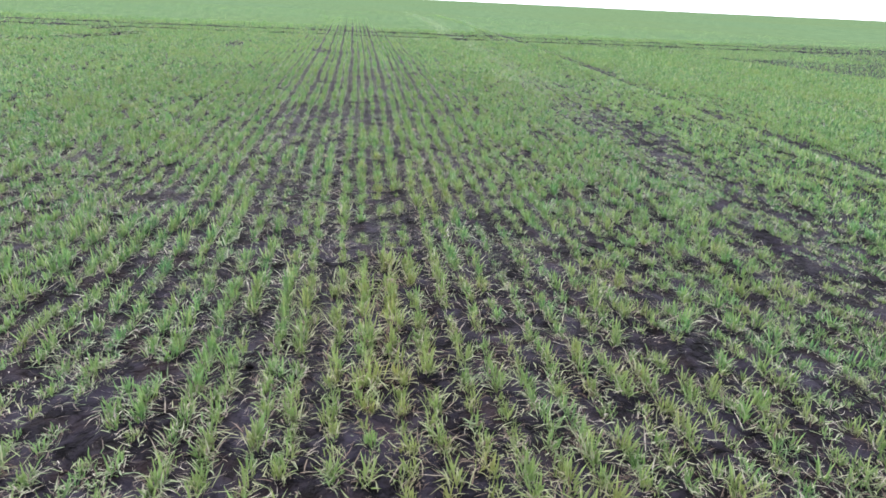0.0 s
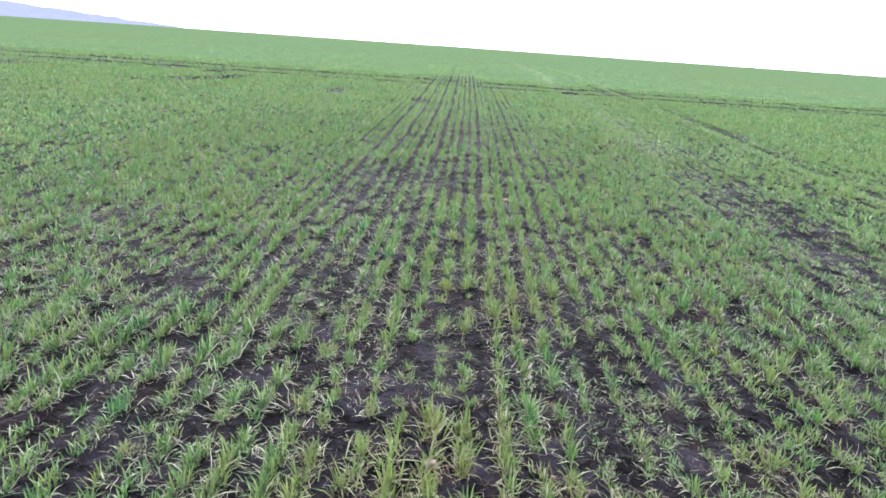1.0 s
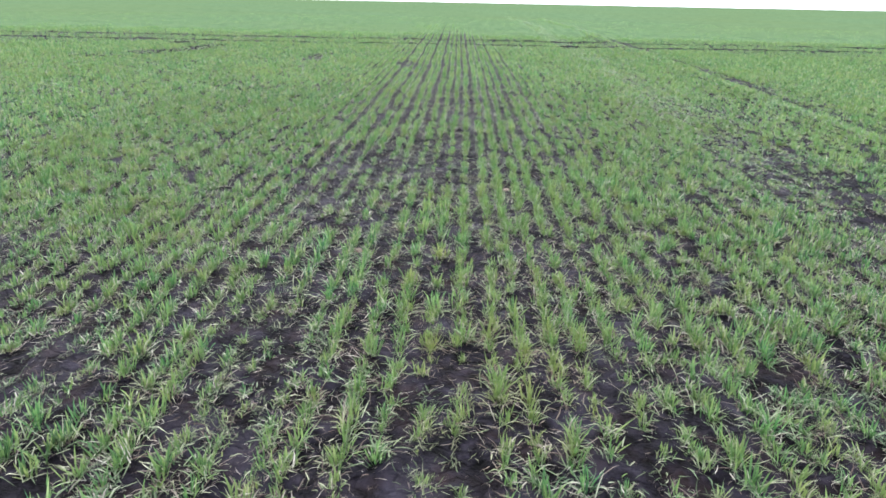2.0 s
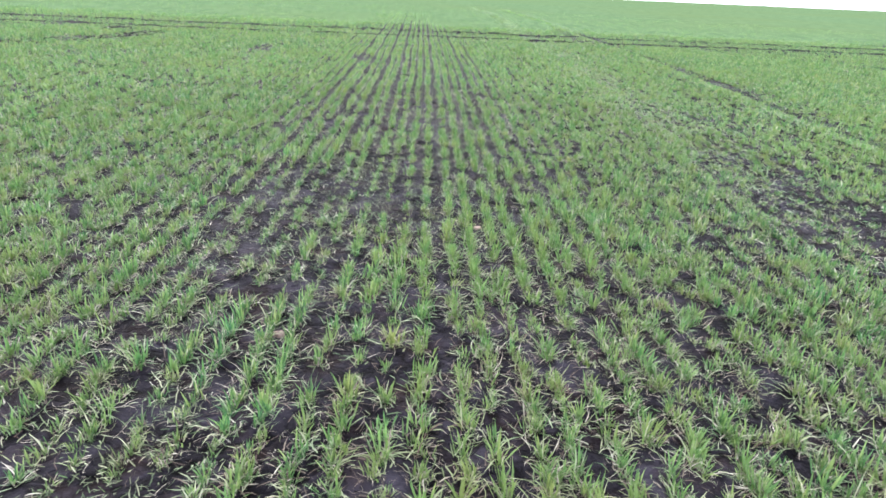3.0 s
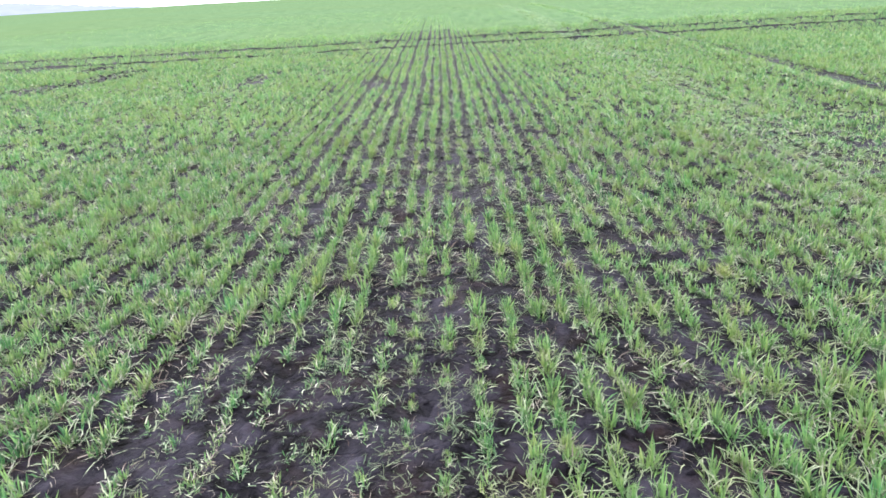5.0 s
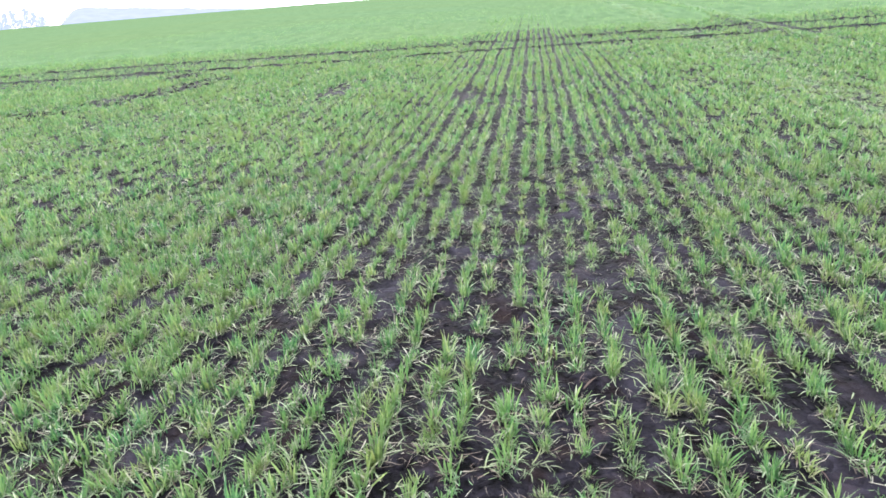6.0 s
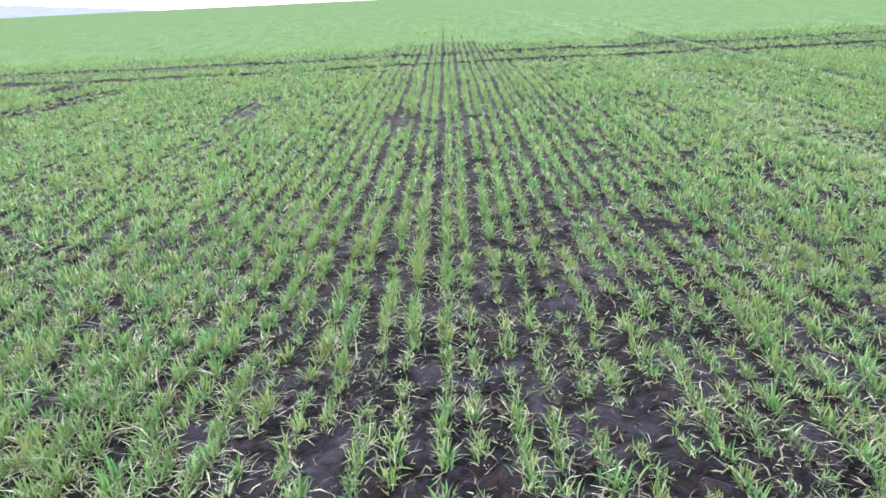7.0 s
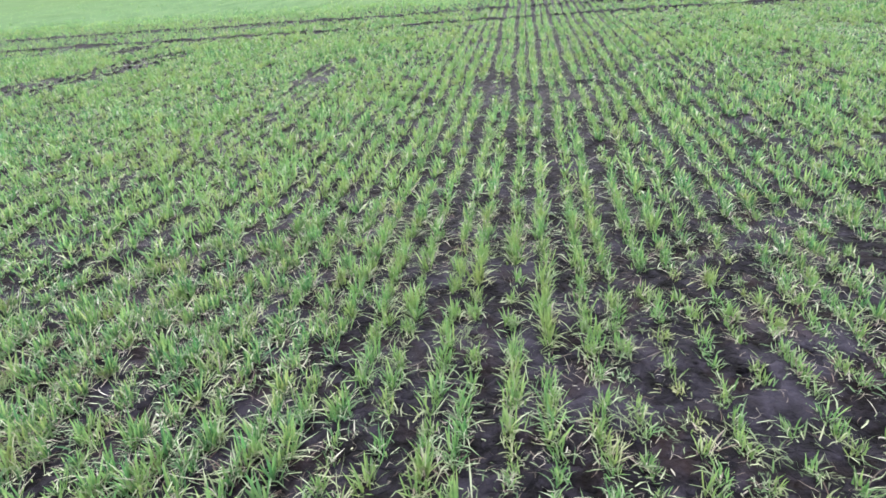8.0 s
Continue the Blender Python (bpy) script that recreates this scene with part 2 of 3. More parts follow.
bare(3.90, 6.80, 0.13, 0.10, 0.70)
bare(4.61, 7.60, 0.24, 0.44, 0.60)
bare(5.65, 9.82, 0.81, 0.98, 0.15)
bare(3.45, 8.69, 0.11, 0.35, 0.60)
bare(2.12, 12.19, 0.18, 0.42, 0.60)
bare(2.62, 13.06, 0.20, 0.38, 0.55)
bare(2.38, 11.57, 0.12, 0.38, 0.60)
bare(3.10, 11.71, 0.10, 0.27, 0.50)
bare(1.58, 11.50, 0.08, 0.26, 0.60)
bare(1.22, 12.10, 0.08, 0.32, 0.60)
bare(-1.00, 18.25, 0.22, 0.60, 0.80)
bare(1.32, 17.19, 0.15, 0.97, 0.80)
bare(3.35, 13.12, 0.10, 0.16, 0.70)
bare(4.04, 13.28, 0.09, 0.21, 0.60)
bare(4.63, 17.34, 0.16, 0.82, 0.60)
bare(6.28, 19.61, 0.31, 1.06, 0.50)
bare(5.41, 3.49, 0.30, 0.62, 0.70)
bare(3.22, 3.92, 0.32, 0.55, 0.65)
bare(1.05, 2.65, 0.19, 0.38, 0.70)
bare(5.78, 7.95, 0.52, 1.70, 0.42)
bare(1.58, 8.39, 0.32, 0.66, 0.20)
bare(1.62, 5.02, 0.26, 1.01, 0.50)
bare(0.76, 5.14, 0.15, 0.45, 0.60)
bare(1.99, 2.06, 0.09, 0.12, 0.70)
bare(1.07, 1.93, 0.12, 0.15, 0.70)
bare(4.41, 2.24, 0.20, 0.18, 0.60)


# the churned turning marks and the barest spots by the tracks
bare(-4.15, 19.95, 0.40, 0.85, 1.1)
bare(-4.50, 19.05, 0.45, 0.85, 1.1)
bare(-5.00, 18.20, 0.55, 0.75, 1.0)
bare(-5.40, 21.30, 0.40, 0.75, 1.1)
bare(-5.60, 17.20, 0.50, 0.50, 0.8)
bare(-3.80, 17.15, 0.20, 0.24, 1.0)
bare(-0.92, 18.05, 0.20, 0.50, 1.0)
bare(1.32, 17.20, 0.13, 0.70, 0.9)
bare(7.76, 7.20, 0.28, 1.50, 0.8)
bare(8.08, 14.9, 0.28, 1.10, 0.7)
bare(4.29, 3.40, 0.14, 0.30, 0.8)
bare(5.17, 3.47, 0.35, 1.10, 0.7)
bare(1.26, 3.41, 0.25, 0.20, 0.8)
bare(1.59, 2.90, 0.11, 0.15, 0.9)
bare(2.27, 4.16, 0.20, 0.45, 0.5)
bare(1.51, 5.74, 0.15, 0.14, 0.8)
bare(3.25, 6.10, 0.11, 0.17, 0.9)
bare(1.95, 6.93, 0.14, 0.50, 0.6)
bare(2.50, 8.34, 0.26, 0.69, 0.5)
bare(2.59, 7.89, 0.16, 0.22, 0.8)
bare(1.21, 8.38, 0.14, 0.27, 0.5)
bare(4.63, 9.17, 0.14, 0.18, 0.8)
bare(5.54, 10.01, 0.30, 0.45, 0.5)
bare(6.21, 12.16, 0.20, 0.60, 0.7)
bare(2.07, 9.79, 0.09, 0.39, 0.5)
bare(2.29, 9.86, 0.08, 0.48, 0.5)
bare(1.56, 10.32, 0.09, 0.30, 0.7)
bare(2.51, 9.64, 0.11, 0.20, 0.5)
bare(3.59, 10.96, 0.11, 0.18, 0.8)
bare(1.70, 11.40, 0.14, 0.26, 0.5)
bare(1.50, 12.46, 0.11, 0.25, 0.6)
bare(3.45, 15.02, 0.17, 0.45, 0.8)
bare(3.83, 4.13, 0.06, 0.17, 1.0)
bare(3.85, 3.90, 0.08, 0.10, 1.0)
bare(2.22, 4.98, 0.13, 0.26, 0.6)
bare(0.95, 3.80, 0.07, 0.12, 0.8)
bare(5.60, 5.20, 0.60, 1.30, 0.45)
bare(1.40, 7.55, 0.28, 0.40, 0.7)
bare(1.44, 6.88, 0.20, 0.26, 0.55)
bare(1.35, 6.32, 0.24, 0.26, 0.6)
bare(1.82, 6.02, 0.20, 0.22, 0.25)
bare(0.74, 6.75, 0.15, 0.20, 0.55)
bare(3.15, 3.62, 0.16, 0.22, 0.5)
bare(1.00, 3.45, 0.45, 0.35, 0.35)
bare(1.45, 7.60, 0.25, 0.25, 0.5)
bare(3.85, 11.80, 0.22, 0.20, 0.7)
bare(3.20, 11.70, 0.12, 0.28, 0.7)
bare(3.10, 10.85, 0.12, 0.25, 0.7)


def stand(x, y):
    """How well the wheat stands, 0 to 1."""
    s = 0.94 + 0.10 * value_noise(x * 0.9, y * 0.5, 11) + 0.14 * value_noise(x * 2.3, y * 1.6, 12)
    wobble = 0.22 * value_noise(x * 2.1, y * 2.1, 13) + 0.16 * value_noise(x * 5, y * 5, 14)
    for px, py, rx, ry, much in PATCHES:
        inside = smooth((1.25 + wobble - np.hypot((x - px) / rx, (y - py) / ry)) / 0.5)
        s = s - s * inside * much * 0.54
    s = s + (0.10 * smooth((np.abs(x - 2.1) - 1.2) / 1.0) + 0.10 * smooth((np.abs(x - 2.1) - 4) / 4)) * smooth((s - 0.6) / 0.2)
    s = s * (1 - 0.95 * in_track(x, y))
    return np.clip(s, 0, 1)


# ---- ground: one sheet, fine by the path and coarser outwards ----
def spread(first, last, step, growth, reach):
    inner = list(np.arange(first, last, step))
    low, high, d = [], [], step
    a, b = inner[0], inner[-1]
    while b < last + reach:
        d *= growth
        a, b = a - d, b + d
        low.append(a)
        high.append(b)
    return np.array(low[::-1] + inner + high)


def sheet(name, xs, ys, zs, material, keep=None):
    X, Y = np.meshgrid(xs, ys)
    nx, ny = len(xs), len(ys)
    at = np.arange(nx * ny).reshape(ny, nx)
    quads = np.stack([at[:-1, :-1], at[:-1, 1:], at[1:, 1:], at[1:, :-1]], -1).reshape(-1, 4)
    if keep is not None:
        middle = np.stack([X.ravel()[quads].mean(1), Y.ravel()[quads].mean(1)], -1)
        quads = quads[keep(middle[:, 0], middle[:, 1])]
    return mesh_object(name, np.stack([X.ravel(), Y.ravel(), zs(X.ravel(), Y.ravel())], -1), [quads], material, True)


def mesh_object(name, points, blocks, materials, rounded=False, slots=None, parent=None):
    """A mesh object from arrays: points (n, 3) and blocks of faces with the same number of corners."""
    mesh = bpy.data.meshes.new(name)
    mesh.vertices.add(len(points))
    mesh.vertices.foreach_set("co", np.ascontiguousarray(points, np.float32).ravel())
    corners = np.concatenate([b.ravel() for b in blocks]).astype(np.int32)
    sizes = np.concatenate([np.full(len(b), b.shape[1]) for b in blocks]).astype(np.int32)
    mesh.loops.add(len(corners))
    mesh.loops.foreach_set("vertex_index", corners)
    mesh.polygons.add(len(sizes))
    mesh.polygons.foreach_set("loop_start", np.concatenate([[0], np.cumsum(sizes)[:-1]]).astype(np.int32))
    mesh.polygons.foreach_set("loop_total", sizes)
    for material in materials if isinstance(materials, (list, tuple)) else [materials]:
        mesh.materials.append(material)
    if slots is not None:
        mesh.polygons.foreach_set("material_index", slots.astype(np.int32))
    if rounded:
        mesh.polygons.foreach_set("use_smooth", np.ones(len(sizes), bool))
    mesh.update(calc_edges=True)
    mesh.validate()
    ob = new(name, mesh)
    if parent:
        ob.parent = parent
    return ob


ground = sheet("ground", spread(-0.6, 5.0, 0.04, 1.25, 2600), spread(1.4, 13.6, 0.04, 1.25, 2600), ground_z, SOIL)
tagged(ground, "dark moist bare soil of a gently rolling field", "ground", kind="structure")


def canopy_z(x, y):
    behind = smooth((np.abs(x - 2.2) - 3 - 1.02 * np.maximum(y, 0)) / 2)
    return terrain(x, y) - 0.03 + 0.085 * np.maximum(smooth((y - 25.4 - 0.085 * x) / 4), behind) + 0.02 * value_noise(x * 1.7, y * 1.7, 21)


def far_cells(x, y):
    beyond = (y > 25.5 + 0.085 * x) & ((np.abs(x - 1.9) > 1.68) | (y > 41.7)) & (np.hypot(x - 2.2, y - 5) > 19.5)
    around = (np.abs(x - 2.2) > 5 + 1.02 * np.maximum(y, 0)) & (np.hypot(x - 2.2, y - 2) > 15)
    return (beyond | around) & (np.hypot(x - 2.2, y - 5) < 420)


far_crop = sheet("far_wheat", spread(-12, 16, 0.7, 1.07, 1500), spread(25, 60, 0.7, 1.07, 1500), canopy_z, CANOPY,
                 far_cells)
drilled = sheet("far_wheat", np.linspace(-0.1, 3.4, 101), np.linspace(25.9, 41.8, 54), lambda x, y: canopy_z(x, y) - 0.03 * smooth((40 - y) / 6) * smooth((1.45 - np.abs(x - 1.65)) / 0.4), CANOPY,
                lambda x, y: np.abs((x - PHASE + PAIR / 2) % PAIR - PAIR / 2) > (0.017 + 0.022 * value_noise(x * 9, y * 0.9, 23)) * smooth((36 - y) / 8) * smooth((0.62 - np.abs(x - 2.1)) / 0.3))
tagged(drilled, "distant green wheat in drilled rows with dark gaps", "wheat crop", kind="stuff")
tagged(far_crop, "distant even green stand of young wheat", "wheat crop", kind="stuff")


def wheel_track(which):
    """One of the two lines of churned mud: lumpy lips beside a shallow rut, broken here and there."""
    u, v = np.meshgrid(np.arange(-34, 44, 0.11), np.linspace(-0.26, 0.26, 11))
    x = u.ravel()
    y = track_lines(x)[which] + v.ravel()
    lip = np.exp(-((np.abs(v.ravel()) - 0.11) / 0.07) ** 2)
    deep = smooth(in_track(x, track_lines(x)[which]) * 1.2)
    lumpy = 0.022 + 0.02 * value_noise(x * 3.1, y * 5.2, 8 + which) + 0.03 * value_noise(x * 8, y * 9, 9)
    z = terrain(x, y) - 0.050 + (0.030 + lip * (0.02 + lumpy)) * deep
    ny, nx = u.shape
    at = np.arange(nx * ny).reshape(ny, nx)
    quads = np.stack([at[:-1, :-1], at[:-1, 1:], at[1:, 1:], at[1:, :-1]], -1).reshape(-1, 4)
    ob = mesh_object("wheel_track", np.stack([x, y, z], -1), [quads], SOIL, True)
    return tagged(ob, "dark churned mud of a tractor wheel track across the wheat", "wheel track", kind="structure")


wheel_track(0)
wheel_track(1)


# ---- wheat ----
def blades(base, turn, lean, droop, length, width, steps, curl=0.0):
    """Many tapering blades at once. base (n, 3); turn: its heading; lean: from upright at the root; droop: how much further it bends to its tip."""
    count = len(base)
    t = np.linspace(0, 1, steps + 1)
    angle = lean[:, None] + droop[:, None] * t[None] ** 1.5
    mid = (angle[:, 1:] + angle[:, :-1]) / 2
    run = np.concatenate([np.zeros((count, 1)), np.cumsum(np.sin(mid), 1)], 1) * length[:, None] / steps
    rise = np.concatenate([np.zeros((count, 1)), np.cumsum(np.cos(mid), 1)], 1) * length[:, None] / steps
    bent = turn[:, None] + np.broadcast_to(curl, (count,))[:, None] * t[None]
    step = np.diff(run, axis=1)
    flat = np.stack([np.cos(bent[:, 1:]) * step, np.sin(bent[:, 1:]) * step], -1)
    flat = np.concatenate([np.zeros((count, 1, 2)), np.cumsum(flat, 1)], 1)
    side = np.stack([-np.sin(turn), np.cos(turn)], -1)
    spine = np.concatenate([base[:, None, :2] + flat, (base[:, 2:3] + np.maximum(rise, 0.002))[..., None]], -1)
    half = 0.5 * width[:, None] * np.array([0.75, 1.0, 0.8, 0.5])[:steps][None]
    across = np.concatenate([side[:, None] * half[..., None], 0 * half[..., None]], -1)
    left, right = spine[:, :-1] - across, spine[:, :-1] + across
    points = np.concatenate([np.stack([left, right], 2).reshape(count, -1, 3), spine[:, -1:]], 1)
    each = 2 * steps + 1
    start = (np.arange(count) * each)[:, None]
    quads = np.concatenate([start + np.array([[2 * k, 2 * k + 1, 2 * k + 3, 2 * k + 2]]) for k in range(steps - 1)]) if steps > 1 else np.zeros((0, 4), int)
    tips = start + np.array([[each - 3, each - 2, each - 1]])
    return points.reshape(-1, 3), quads, tips


def merge(parts):
    points, quads, tips, n = [], [], [], 0
    for p, q, s in parts:
        points.append(p)
        quads.append(q + n)
        tips.append(s + n)
        n += len(p)
    return np.concatenate(points), [b for b in (np.concatenate(quads), np.concatenate(tips)) if len(b)]


def tuft_blades(base, size, count, steps, wide=1.0, lean=0.12, loose=1.0):
    """The green leaves of plants at base: fans of blades, the outer ones leaning outwards."""
    n = len(base) * count
    aside = np.stack([rng.normal(0, 0.012 * loose, n), rng.normal(0, 0.021 * loose, n)], -1)
    at = np.repeat(base, count, 0) + np.concatenate([aside, np.zeros((n, 1))], -1)
    big = np.repeat(size, count)
    outward = np.arctan2(aside[:, 1], aside[:, 0]) + rng.normal(0, 0.9, n)
    lean = np.abs(rng.normal(lean, 0.10 + lean * 0.6, n)) + 4.2 * np.hypot(aside[:, 0], aside[:, 1]) / loose
    wide = np.repeat(np.broadcast_to(wide, (len(base),)), count)
    return blades(at, outward, lean, rng.uniform(0.05, 1.0, n) * rng.uniform(0.2, 1.0, n),
                  big * rng.uniform(0.034, 0.087, n), wide * (0.3 + 0.7 * big) * rng.uniform(0.0038, 0.0070, n), steps, rng.normal(0, 0.3, n))


def fading_blades(base, size, count, steps, wide=1.0):
    """Older grey-green leaves that arch out of the tuft and bend down to the soil."""
    n = len(base) * count
    at = np.repeat(base, count, 0) + np.stack([rng.normal(0, 0.013, n), rng.normal(0, 0.020, n), np.full(n, 0.004)], -1)
    return blades(at, rng.uniform(0, 2 * math.pi, n), rng.uniform(0.35, 1.2, n), rng.uniform(0.4, 1.7, n),
                  np.repeat(size, count) * rng.uniform(0.040, 0.100, n), wide * rng.uniform(0.0034, 0.0062, n), steps, rng.normal(0, 0.7, n))


def dry_blades(base, size, count, steps, wide=1.0):
    """Withered leaves that lie curled on the soil round the foot of the plants."""
    n = len(base) * count
    at = np.repeat(base, count, 0) + np.stack([rng.normal(0, 0.028, n), rng.normal(0, 0.034, n), np.full(n, 0.005)], -1)
    return blades(at, rng.uniform(0, 2 * math.pi, n), rng.uniform(0.8, 1.5, n), rng.uniform(0.1, 0.9, n),
                  np.repeat(size, count) ** 0.6 * rng.uniform(0.035, 0.105, n), wide * rng.uniform(0.0022, 0.0046, n), steps, rng.normal(0, 2.0, n))


def low_blades(base, size, count, steps, wide=1.0):
    """Short side leaves that lie nearly flat and close the space between the rows."""
    n = len(base) * count
    at = np.repeat(base, count, 0) + np.stack([rng.normal(0, 0.036, n), rng.normal(0, 0.040, n), np.full(n, 0.006)], -1)
    return blades(at, rng.uniform(0, 2 * math.pi, n), rng.uniform(0.6, 1.4, n), rng.uniform(0.1, 0.9, n),
                  np.repeat(size, count) * rng.uniform(0.03, 0.085, n), wide * rng.uniform(0.0034, 0.0062, n), steps, rng.normal(0, 0.9, n))


def lying_leaves(x0, x1, y0, y1, count, wide):
    """Loose withered leaves and bits of leaf, drifted into patches and left where the stand is thin."""
    x, y = rng.uniform(x0, x1, count), rng.uniform(y0, y1, count)
    drift = 0.75 * value_noise(x * 1.5, y * 1.3, 61) + 0.5 * value_noise(x * 5, y * 5, 62) + 0.45 * smooth((7.5 - y) / 4) - 0.25 * smooth((y - 7.5) / 3) + 0.10 * smooth((0.75 - stand(x, y)) / 0.3)
    keep = rng.uniform(-0.75, 0.75, count) < drift
    x, y = x[keep], y[keep]
    count = len(x)
    base = np.stack([x, y, ground_z(x, y) + 0.006], -1)
    return blades(base, rng.uniform(0, 2 * math.pi, count), rng.uniform(1.2, 1.55, count), rng.uniform(-0.1, 0.5, count),
                  rng.uniform(0.030, 0.065, count) * rng.uniform(0.8, 1.8, count), wide * rng.uniform(0.0014, 0.0030, count), 3, rng.normal(0, 2.8, count))


def flattened_leaves(count, first, last, wide, breadth=1.0):
    """Leaves pressed down along the tramline's two wheel marks."""
    y = first + (last - first) * rng.triangular(0, 0.35, 1, count)
    inner, outer = tramline(y)
    x = np.where(rng.uniform(0, 1, count) < 0.68, inner + rng.normal(0, 0.42 * breadth, count), outer - 0.2 + rng.normal(0, 0.30 * breadth, count))
    base = np.stack([x, y, np.maximum(ground_z(x, y), canopy_z(x, y)) + 0.012], -1)
    return blades(base, rng.uniform(0, 2 * math.pi, count), rng.uniform(1.0, 1.55, count), rng.uniform(-0.1, 0.4, count),
                  rng.uniform(0.035, 0.09, count), wide * rng.uniform(0.004, 0.008, count), 2, rng.normal(0, 0.8, count))


def ahead(x, y):
    """True in the widening part of the field that lies ahead of the path."""
    return np.where(x < 2.2, 2.2 - x < 1.6 + 0.80 * np.maximum(y, 0), x - 2.2 < 3.0 + 1.02 * np.maximum(y, 0))


def seedlings(x0, x1, y0, y1, gap):
    """Places of the plants along the drilled rows of a stretch, thinned where the stand is poor, and how large each is."""
    gaps = np.arange(math.ceil((x0 - PHASE) / PAIR), math.floor((x1 - PHASE) / PAIR) + 1) * PAIR + PHASE
    rows = np.concatenate([gaps - HALF_GAP, gaps + HALF_GAP])
    along = np.arange(y0, y1, gap)
    X, Y = [a.ravel() for a in np.meshgrid(rows, along)]
    loose = 0.011 + 0.018 * smooth((np.abs(X - 2.1) - 1.1) / 1.0) + 0.05 * smooth((Y - 20) / 4) * smooth((np.abs(X - 2.1) - 0.8) / 1.0)
    X = X + 0.016 * value_noise(X * 9.7, X * 0, 36) + row_drift(Y) + rng.normal(0, 1, len(X)) * loose + 0.012 * value_noise(X * 0 + 3, Y * 0.6, 31)
    Y = Y + rng.uniform(-0.5, 0.5, len(Y)) * gap
    s = stand(X, Y)
    clump = value_noise(np.round((X - row_drift(Y) - PHASE) / PAIR * 2) * 3.7, Y * 7.5, 35) * (1 - 0.6 * smooth((np.abs(X - 2.1) - 4) / 4))
    thick = 1 + 0.22 * smooth((np.abs(X - 2.1) - 1.5) / 2.5) * smooth((s - 0.6) / 0.25)
    keep = rng.uniform(0, 1, len(X)) < thick * (0.40 + 0.60 * s) * (0.93 + 0.50 * clump) * (1 - 0.20 * pressed(X, Y)) * (1 - 0.9 * in_track(X, Y))
    X, Y, s = X[keep], Y[keep], s[keep]
    low = 1 - 0.25 * np.maximum(smooth((0.9 - np.abs(Y - 0.09 * X - 22.2)) / 0.5), smooth((0.8 - np.abs(Y - 0.085 * X - 24.1)) / 0.4))
    size = low * (0.27 + 0.84 * s) * (1 - 0.30 * pressed(X, Y)) * (1 + 0.32 * clump[keep]) * rng.normal(1.0, 0.20, len(X)) * (1 + 0.18 * value_noise(X * 1.3, Y * 1.3, 33))
    return X, Y, np.clip(size, 0.30, 1.5)


def zone(x, y):
    """0 beside the path, 1 further out, 2 beyond."""
    d = np.hypot(np.maximum(np.abs(x - 2.2) - 0.4, 0), np.maximum(y - 10.2, 0))
    return np.where(d < 3.6, 0, np.where(d < 14.2, 1, 2))


def standing(X, Y):
    return np.stack([X, Y, ground_z(X, Y) - 0.003], -1)


# the plants in the rows right along the path, each a thing of its own
def plant_meshes(name, material, *leaves):
    made = []
    for k in range(20):
        ob = mesh_object(name, *merge([blades_of(np.zeros((1, 3)), np.ones(1), count, 3, 1.1) for blades_of, count in leaves]), material)
        made.append(ob.data)
        bpy.data.objects.remove(ob)
    return name, made


X, Y, S = seedlings(-4, 9, 0.6, 15.5, 0.064)
near = (zone(X, Y) == 0) & ahead(X, Y) & (Y > 0.6)
middle_rows = near & (np.abs(X - 2.36) < 0.19) & (Y > 1.9) & (Y < 12.4)
chosen = np.flatnonzero(middle_rows)[:300]
leaf_kinds = [plant_meshes("green_leaves", GREEN, (tuft_blades, 22)), plant_meshes("fading_leaves", FADING, (fading_blades, 8), (low_blades, 4)),
              plant_meshes("withered_leaves", DRY, (dry_blades, 7), (low_blades, 3))]
for n, k in enumerate(chosen):
    plant = new("wheat_plant")
    plant.matrix_world = pose(X[k], Y[k], float(ground_z(X[k:k + 1], Y[k:k + 1])[0]) - 0.003, 0, 0, rng.uniform(0, 360)) @ Matrix.Scale(float(S[k]), 4)
    kind = "stunted thin tuft" if S[k] < 0.72 else "full thick tuft" if S[k] > 1.1 else "tuft"
    tagged(plant, kind + " of green young wheat with withered lower leaves", "wheat plant", "wheat plants along the drilled rows")
    for j, (name, kinds) in enumerate(leaf_kinds):
        leaf = new(name, kinds[(n * (7 + 2 * j)) % 20])
        leaf.parent = plant
near[chosen] = False
base, size = standing(X[near], Y[near]), S[near]
X, Y, S = seedlings(-2.2, 1.1, 3, 15, 0.14)
full = (zone(X, Y) == 0) & (stand(X, Y) > 0.8) & (X < 1.1) & (Y > 6.5)
extra, extra_size = standing(X[full] + rng.normal(0, 0.04, full.sum()), Y[full]), S[full]
X, Y, S = seedlings(3.0, 6.4, 5, 15, 0.24)
full = (zone(X, Y) == 0) & (stand(X, Y) > 0.85)
extra, extra_size = np.concatenate([extra, standing(X[full] + rng.normal(0, 0.04, full.sum()), Y[full])]), np.concatenate([extra_size, 0.85 * S[full]])
X, Y, S = seedlings(-0.8, 5.2, 2.0, 14.2, 0.058)
poor = (zone(X, Y) == 0) & (stand(X, Y) < 0.70)
weak, weak_size = standing(X[poor] + rng.normal(0, 0.03, poor.sum()), Y[poor]), np.clip(S[poor] * rng.uniform(0.7, 1.4, poor.sum()), 0.4, 0.85)
both, both_size = np.concatenate([base, extra]), np.concatenate([size, extra_size])
crop = mesh_object("wheat_rows", *merge([tuft_blades(both, both_size, 11, 3, 1.1), tuft_blades(both, both_size * 0.85, 8, 2, 1.25, 0.3)]), GREEN)
tagged(crop, "rows of young green wheat tufts in dark soil", "wheat crop", kind="stuff")
